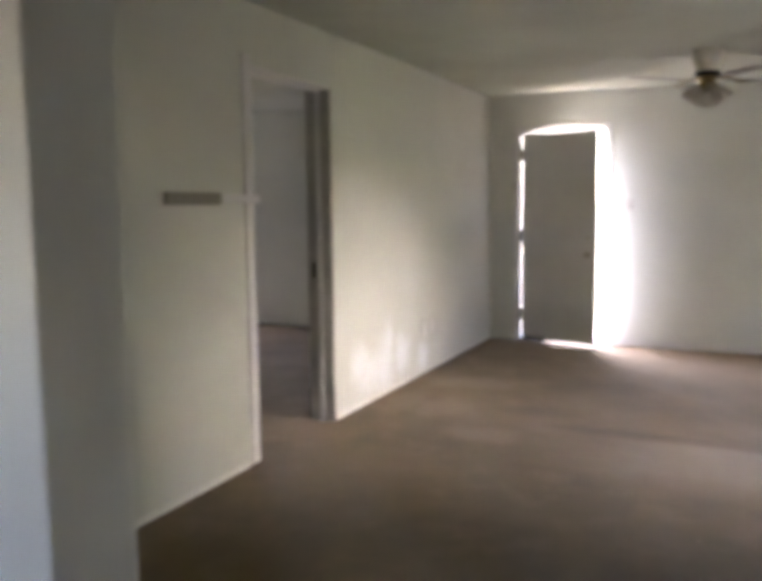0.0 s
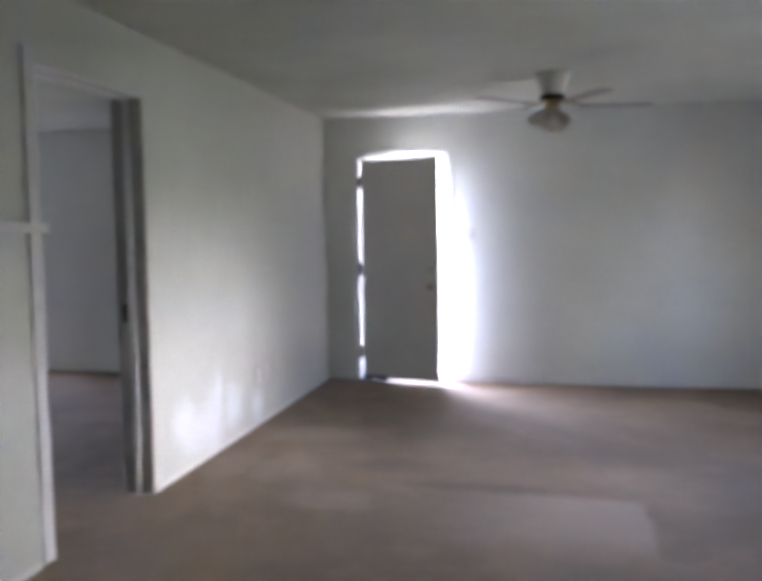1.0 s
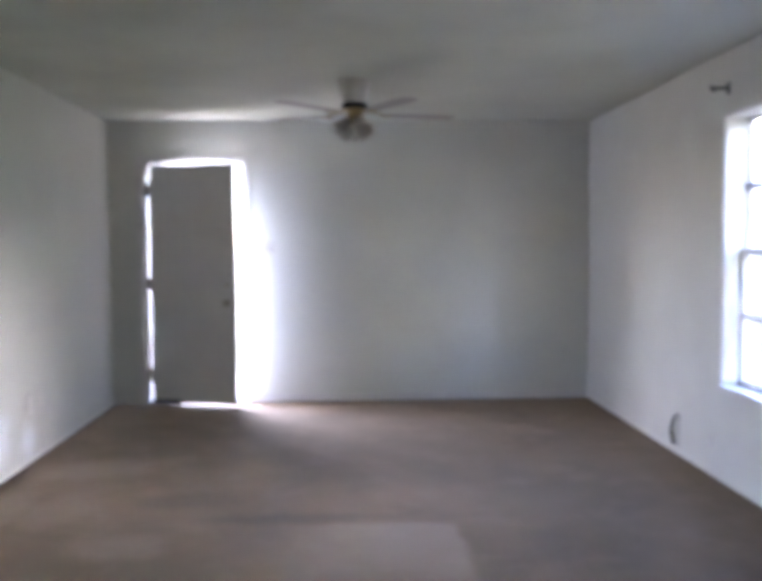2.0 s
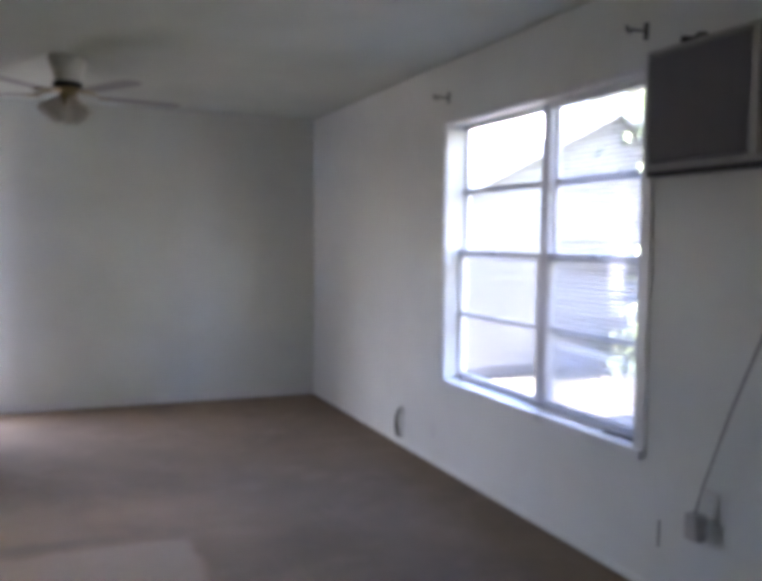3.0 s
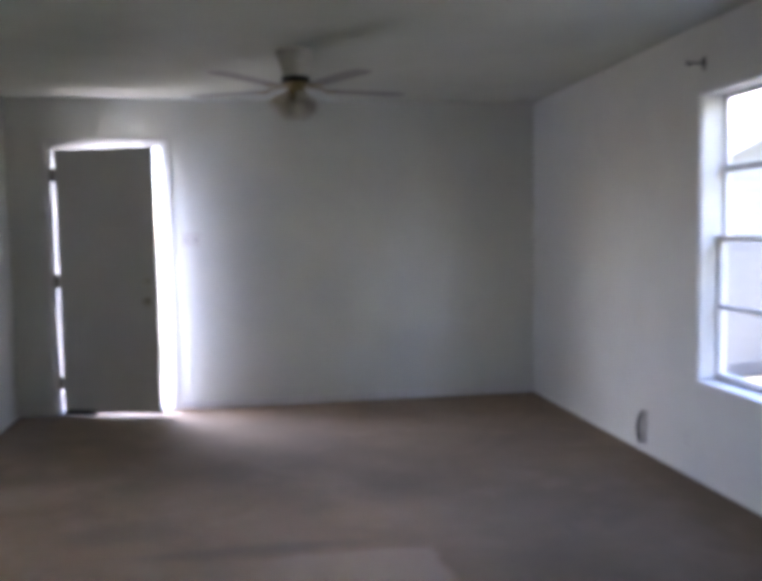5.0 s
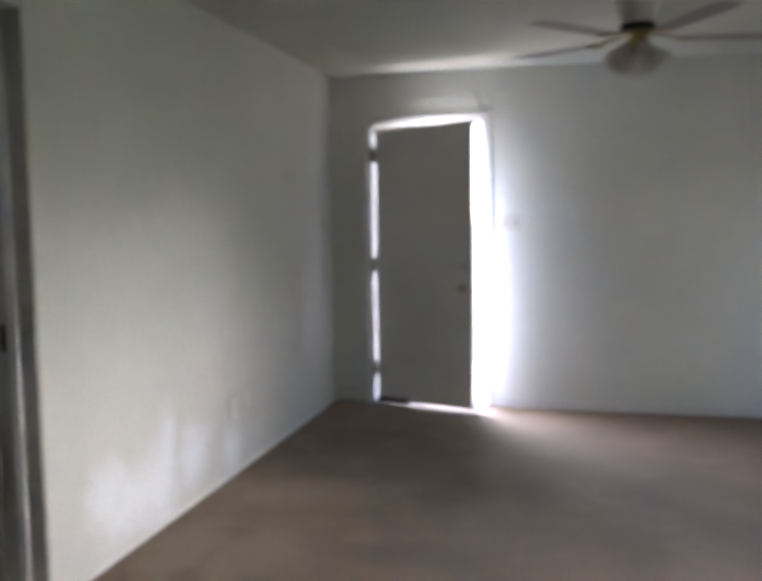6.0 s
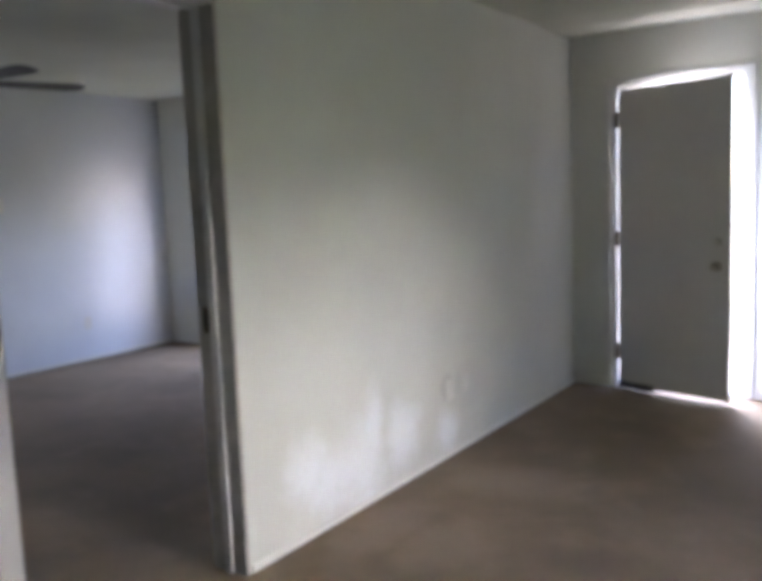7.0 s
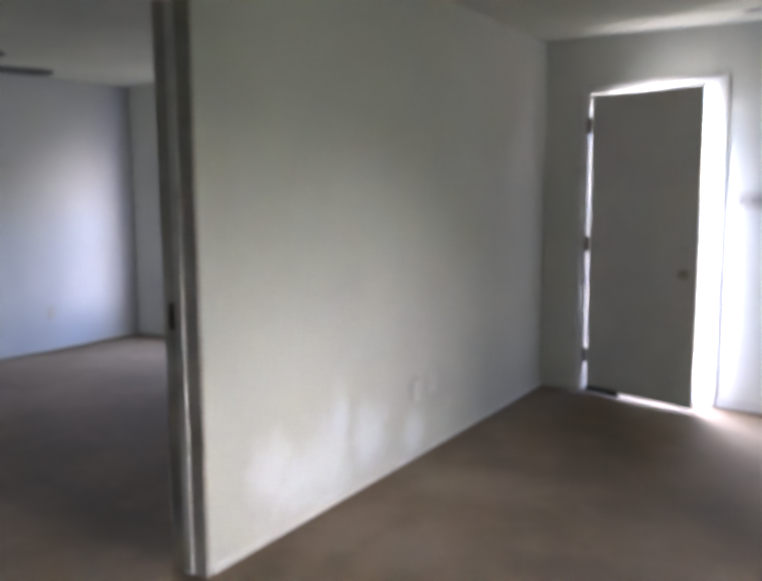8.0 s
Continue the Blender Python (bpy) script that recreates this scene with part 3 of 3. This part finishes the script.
wall_plate("light_switch", pose(1.296, 0, 1.343, 0, 0, -90), "off-white toggle switch plate beside the entrance", "light switch", "toggle")
wall_plate("light_switch", pose(1.368, 0, 1.343, 0, 0, -90), "off-white toggle switch plate beside the entrance", "light switch", "toggle")
wall_plate("wall_outlet", pose(0, -1.675, 0.372), "off-white electrical outlet low on the wall", "outlet", "")
wall_plate("wall_outlet", pose(0, -1.845, 0.36), "painted-over outlet beside a white one", "outlet", "", M_WALL)
wall_plate("wall_outlet", pose(BW, -0.99, 0.345), "off-white electrical outlet on the bedroom wall", "outlet", "")
wall_plate("wall_outlet", pose(W, -4.66, 0.44, 0, 0, 180), "old outlet feeding the air conditioner", "outlet", "")
wall_plate("wall_outlet", pose(W, -2.42, 0.20, 0, 0, 180), "painted-over outlet under the window", "outlet", "", M_WALL)

cord = thing("power_cord", (W, -4.615, 0.355), "grey power cord hanging tight from the air conditioner", "power cord")
part("plug", boxed(-0.06, -0.004, -0.035, 0.032, -0.055, 0.05, bevel=0.018), M_ACFRAME, cord, "bulky grey safety plug")
part("cable", tube([(-0.045, -0.01, 0.04), (-0.05, -0.05, 0.16), (-0.045, -0.16, 0.46), (-0.04, -0.30, 0.79), (-0.035, -0.40, 1.10), (-0.02, -0.43, 1.29)], 0.0048), M_CORD, cord)
slit = thing("wall_scrape", (W, -4.40, 0.25), "thin dark scrape standing out of the wall", "scrape")
part("strip", boxed(-0.004, 0.0, -0.004, 0.004, -0.055, 0.05, bevel=0.001), M_RUBBER, slit)

# a stub of black aerial cable looping out of the wall
aerial = thing("cable_stub", (W, -1.935, 0.155), "short black cable loop out of the wall", "cable")
part("cable", tube([(0.0, 0.0, 0.10), (-0.014, 0.012, 0.085), (-0.026, 0.02, 0.04), (-0.03, 0.022, 0.0), (-0.026, 0.02, -0.05), (-0.02, 0.012, -0.10)], [0.006, 0.007, 0.009, 0.011, 0.012, 0.009]), M_BLACK, aerial)
part("thin_wire", tube([(0.0, -0.03, 0.10), (-0.012, -0.03, 0.05), (-0.008, -0.028, 0.0), (-0.014, -0.03, -0.05), (-0.008, -0.034, -0.10)], 0.0035), M_BLACK, aerial)


def rod_bracket(at, label="small black curtain rod bracket screwed to the wall"):
    """A bracket on the right-hand wall, its arm reaching into the room."""
    bracket = thing("curtain_bracket", at, label, "bracket", "curtain brackets")
    plate = part("plate", boxed(-0.006, 0, -0.013, 0.013, -0.034, 0.034, bevel=0.003), M_BLACK, bracket)
    part("arm", tube([(-0.004, 0, 0.0), (-0.05, 0, -0.001), (-0.082, 0, 0.0)], 0.0055), M_BLACK, bracket)
    part("cup", tube([(-0.078, 0, -0.011), (-0.09, 0, -0.012), (-0.098, 0, -0.002), (-0.099, 0, 0.013)], 0.006), M_BLACK, bracket)


rod_bracket(Matrix.Translation((W, -2.553, 2.226)))
rod_bracket(Matrix.Translation((W, -4.238, 2.222)))
rod_bracket(pose(W - 0.012, -4.48, AC[3] + 0.016, 90, 0, 75), "loose black curtain bracket lying on the air conditioner")


# ---------------------------------------------------------------- ceiling fans
def ceiling_fan(at, first, blade_material, label, lamp, drop=0.0):
    fan = thing("ceiling_fan", at, label, "ceiling fan", "ceiling fans")
    if drop:
        part("downrod", lathe([(0, drop), (0.06, drop), (0.062, drop - 0.02), (0.03, drop - 0.06), (0.013, drop - 0.07), (0.013, -0.01), (0, -0.01)], 20), blade_material, fan, "dark downrod", True)
    part("canopy", lathe([(0, 0), (0.108, 0), (0.11, -0.012), (0.10, -0.05), (0.084, -0.105), (0.074, -0.150), (0, -0.150)], 32), M_FANWHITE if lamp else blade_material, fan, "dusty motor housing", True)
    part("motor_band", lathe([(0, -0.148), (0.080, -0.148), (0.084, -0.156), (0.084, -0.174), (0.076, -0.182), (0, -0.182)], 32), M_BLACK, fan, "dark motor band", True)
    part("hub", lathe([(0, -0.180), (0.07, -0.180), (0.074, -0.193), (0.05, -0.213), (0, -0.213)], 28), M_BRASS if lamp else blade_material, fan, "dull brass hub" if lamp else "", True)
    bm = bmesh.new()
    outline = [(0.185, 0.046), (0.22, 0.056), (0.57, 0.068), (0.63, 0.062), (0.67, 0.045), (0.68, 0.015)]
    ring = [(x, y) for x, y in outline] + [(x, -y) for x, y in reversed(outline)]
    face = bm.faces.new([bm.verts.new((x, y, 0)) for x, y in ring])
    bmesh.ops.solidify(bm, geom=[face], thickness=0.006)
    blade = mesh_of("blade", bm, blade_material)
    bm = bmesh.new()
    arm = [(0.055, 0.024), (0.10, 0.018), (0.15, 0.012), (0.20, 0.0)]
    loops = [[bm.verts.new((x, side * 0.013, z + up)) for side, up in ((-1, -0.004), (1, -0.004), (1, 0.004), (-1, 0.004))] for x, z in arm]
    for one, two in zip(loops, loops[1:]):
        for k in range(4):
            bm.faces.new((one[k], one[(k + 1) % 4], two[(k + 1) % 4], two[k]))
    bm.faces.new(loops[0][::-1])
    bm.faces.new(loops[-1])
    box(bm, 0.185, 0.245, -0.036, 0.036, -0.009, -0.003, bevel=0.002)
    bmesh.ops.recalc_face_normals(bm, faces=bm.faces)
    iron = mesh_of("blade_iron", bm, M_BRASS if lamp else blade_material)
    for k in range(5):
        turn = pose(0, 0, -0.222 if lamp else -0.196, 0, 0, first + 72 * k)
        for name, data, tilt in (("blade_iron", iron, 0), ("blade", blade, -2 if lamp else -12)):
            ob = new(name, data)
            ob.parent = fan
            ob.matrix_basis = turn @ pose(0, 0, 0.004, tilt, 0, 0)
    if lamp:
        part("light_fitter", lathe([(0, -0.21), (0.045, -0.21), (0.05, -0.248), (0.038, -0.28), (0, -0.288)], 24), M_BRASS, fan, "brass light fitter", True)
        bell = [(0.0235, 0.0), (0.03, -0.018), (0.048, -0.05), (0.064, -0.085), (0.074, -0.112), (0.0715, -0.113), (0.061, -0.085), (0.045, -0.05), (0.027, -0.018), (0.0215, -0.002)]
        for k in range(4):
            turn = pose(0, 0, -0.25, 0, 0, 20 + 90 * k) @ pose(0.045, 0, 0, 0, -36, 0)
            shade = part("shade", lathe(bell, 24, turn), M_SHADE, fan, "frosted bell glass shade", True)
            part("socket", lathe([(0, 0.012), (0.022, 0.01), (0.024, -0.02), (0, -0.03)], 18, turn), M_BRASS, shade, smooth=True)
        part("pull_chain", tube([(0.03, -0.03, -0.278), (0.03, -0.03, -0.40)], 0.0018, 5), M_BRASS, fan)


ceiling_fan((2.085, -1.70, H), 11, M_BLADE, "cream five-blade ceiling fan with frosted glass lights", True)
ceiling_fan((-2.425, -3.0, H - 0.11), 0, M_DARKBLADE, "dark wooden five-blade bedroom ceiling fan", False, 0.11)


# ---------------------------------------------------------------- outside
LAND = -0.55
structure("ground", boxed(-400, 400, -400, 400, LAND - 0.4, LAND), M_GRASS, "patchy grass and dirt round the house", "ground")
structure("porch", boxed(-0.6, 2.4, T + 0.02, 1.9, LAND, -0.03, bevel=0.01), M_PORCH, "pale concrete porch before the entrance", "porch")
structure("foundation", boxed(BW - T, W + T, SOUTH - T, T, LAND - 0.05, -0.12), M_CONCRETE, "concrete foundation of the house", "foundation")


def own_roof():
    """A low hipped roof over the rooms, added out of view, with eaves that cut the high sky light."""
    bm = bmesh.new()
    x0, x1, y0, y1, z = BW - T - 0.55, W + T + 0.55, SOUTH - T - 0.55, T + 0.2, H + 0.2
    low = [bm.verts.new(p) for p in ((x0, y0, z), (x1, y0, z), (x1, y1, z), (x0, y1, z))]
    edge = [bm.verts.new((*v.co.xy, z + 0.14)) for v in low]
    ridge = [bm.verts.new(((x0 + x1) / 2, y0 + 4.5, z + 1.6)), bm.verts.new(((x0 + x1) / 2, y1 - 4.5, z + 1.6))]
    bm.faces.new(low[::-1])
    for k in range(4):
        bm.faces.new((low[k], low[(k + 1) % 4], edge[(k + 1) % 4], edge[k]))
    bm.faces.new((edge[0], edge[1], ridge[0]))
    bm.faces.new((edge[1], edge[2], ridge[1], ridge[0]))
    bm.faces.new((edge[2], edge[3], ridge[1]))
    bm.faces.new((edge[3], edge[0], ridge[0], ridge[1]))
    bmesh.ops.recalc_face_normals(bm, faces=bm.faces)
    structure("roof", bm, M_ROOF, "unseen grey shingle roof with eaves that cut the sky light", "roof")


own_roof()


def neighbour_house(at, half, eave, peak, deep, label, paint, step):
    """A clapboard house on LAND, its gable end facing along -x of its pose."""
    house = thing("house", at, label, "house", "neighbouring houses")
    e, p = eave - LAND, peak - LAND
    bm = bmesh.new()
    outline = [(-half, 0), (half, 0), (half, e), (0, p), (-half, e)]
    rings = [[bm.verts.new((d, a, z)) for a, z in outline] for d in (0, deep)]
    bm.faces.new(rings[0])
    bm.faces.new(rings[1])
    for k in range(5):
        bm.faces.new((rings[0][k], rings[0][(k + 1) % 5], rings[1][(k + 1) % 5], rings[1][k]))
    bmesh.ops.recalc_face_normals(bm, faces=bm.faces)
    wall = part("wall", bm, paint, house)
    for k in range(int((p - 0.2) / step)):
        z = 0.15 + k * step
        reach = half if z + step < e else half * max(0.0, (p - z - step) / (p - e))
        if reach > 0.1:
            part("clapboard", boxed(-0.026, -0.004, -reach, reach, z, z + step, turn=pose(-0.014, 0, z, 0, 7, 0) @ pose(0, 0, -z)), paint, wall)
    slope = math.hypot(half, p - e)
    angle = math.degrees(math.atan2(p - e, half))
    for side in (1, -1):
        lean = pose(0, 0, p, angle, 0, 0) if side == 1 else Matrix.Diagonal((1, -1, 1, 1)) @ pose(0, 0, p, angle, 0, 0)
        part("roof", boxed(-0.30, deep + 0.3, -slope - 0.4, 0.02, 0.02, 0.11, turn=lean), M_ROOF, house, "grey shingle roof")
        part("fascia", boxed(-0.33, -0.30, -slope - 0.4, 0.0, -0.10, 0.12, turn=lean), M_TRIM, house, "white fascia board")
    box_at = -half * 0.18
    meter = part("meter_box", boxed(-0.16, -0.04, box_at - 0.16, box_at + 0.16, 0.55, 0.82, bevel=0.01), M_TRIM, house, "white meter box")
    part("conduit", tube([(-0.08, box_at, 0.0), (-0.08, box_at, 0.56)], 0.02), M_ALU, meter)
    part("footing", boxed(-0.06, -0.002, -half, half, 0, 0.15), M_CONCRETE, house)


neighbour_house(pose(9.95, 3.35, LAND, 0, 0, 98), 3.7, 1.75, 3.42, 8.0, "pale clapboard house with a gable end next door", M_TANSIDING, 0.15)
# Unseen house, added as a sunlit reflector for the left wall.
neighbour_house(pose(15.5, -3.6, LAND), 4.3, 5.3, 7.1, 9.0, "tall white clapboard house added to bounce sun through the window", M_SIDING, 0.6)


def tree(at, tall, seed, count, low=0.35, spread=2.6, label="leafy green tree behind the neighbouring house"):
    rnd = random.Random(seed)
    plant = thing("tree", at, label, "tree", "trees")
    part("trunk", tube([(0, 0, 0), (0.1, 0.05, tall * 0.25), (0.0, 0.15, tall * 0.5), (0.1, 0.1, tall * 0.8)], [0.28, 0.22, 0.16, 0.06], 10), M_BARK, plant)
    clumps = []
    for k in range(12):
        a, up = rnd.uniform(0, math.tau), rnd.uniform(low, 0.75) * tall
        reach = rnd.uniform(0.4, 1.0) * spread
        end = Vector((reach * math.cos(a), reach * math.sin(a), up + rnd.uniform(0.6, 1.8)))
        part("limb", tube([(0.05, 0.1, up * 0.85), tuple(end * 0.55 + Vector((0, 0, up * 0.4))), tuple(end)], [0.09, 0.06, 0.02], 6), M_BARK, plant)
        clumps += [end + Vector((rnd.gauss(0, 0.6), rnd.gauss(0, 0.6), rnd.gauss(0.1, 0.5))) for _ in range(3)]
    verts, faces = [], []
    for k in range(count):
        c = rnd.choice(clumps) + Vector((rnd.gauss(0, 0.55), rnd.gauss(0, 0.55), rnd.gauss(0, 0.42)))
        m = Euler((rnd.uniform(0, 6.3), rnd.uniform(0, 6.3), rnd.uniform(0, 6.3))).to_matrix()
        s = rnd.uniform(0.07, 0.15)
        n = len(verts)
        verts += [tuple(c + m @ Vector(v) * s) for v in ((-1, 0, 0), (0, -0.45, 0.1), (1, 0, 0), (0, 0.45, 0.1))]
        faces.append((n, n + 1, n + 2, n + 3))
    mesh = bpy.data.meshes.new("crown")
    mesh.from_pydata(verts, [], faces)
    mesh.materials.append(M_LEAF)
    crown = new("crown", mesh)
    crown.parent = plant


tree((16.6, 8.6, LAND), 7.6, 3, 9000, 0.3, 2.4)
tree((22.5, 15.5, LAND), 8.5, 8, 5000)
# Added trees that block part of the daylight reaching window and door.
LIGHT_BLOCKER = "full leafy tree added beside the yard to block daylight"
tree((9.9, -8.3, LAND), 7.0, 17, 20000, 0.06, 1.7, LIGHT_BLOCKER)
tree((11.7, 0.5, LAND), 6.5, 18, 16000, 0.06, 1.6, LIGHT_BLOCKER)
tree((13.6, -9.9, LAND), 8.0, 11, 18000, 0.06, 2.3, LIGHT_BLOCKER)
tree((13.0, -14.5, LAND), 8.5, 12, 16000, 0.06, 2.8, LIGHT_BLOCKER)
tree((13.5, -18.0, LAND), 9.0, 13, 9000, 0.06, 3.0, LIGHT_BLOCKER)
tree((6.4, 13.5, LAND), 6.0, 31, 9000, 0.05, 2.5, LIGHT_BLOCKER)


def hedge(at, length, tall, seed, label, count):
    rnd = random.Random(seed)
    bush = thing("hedge", at, label, "hedge")
    for k in range(7):
        y = (k - 3) * length / 7
        part("stem", tube([(0, y, 0), (0.05, y + 0.1, tall * 0.6)], [0.05, 0.02], 6), M_BARK, bush)
    verts, faces = [], []
    for k in range(count):
        c = Vector((rnd.uniform(-0.35, 0.35), rnd.uniform(-length / 2, length / 2), tall * rnd.uniform(0.0, 1.0) + rnd.gauss(0, 0.05)))
        m = Euler((rnd.uniform(0, 6.3), rnd.uniform(0, 6.3), rnd.uniform(0, 6.3))).to_matrix()
        n, size = len(verts), rnd.uniform(0.05, 0.1)
        verts += [tuple(c + m @ Vector(v) * size) for v in ((-1, 0, 0), (0, -0.45, 0.1), (1, 0, 0), (0, 0.45, 0.1))]
        faces.append((n, n + 1, n + 2, n + 3))
    mesh = bpy.data.meshes.new("foliage")
    mesh.from_pydata(verts, [], faces)
    mesh.materials.append(M_LEAF)
    new("foliage", mesh).parent = bush


# Unseen hedge, added so only the white house's upper part throws light.
hedge((13.2, -3.6, LAND), 9.4, 3.3, 21, "dense green hedge added to screen the lower white house", 26000)
hedge(pose(10.9, 2.6, LAND, 0, 0, 90), 3.0, 0.6, 22, "low ragged shrubs at the foot of the house", 1500)
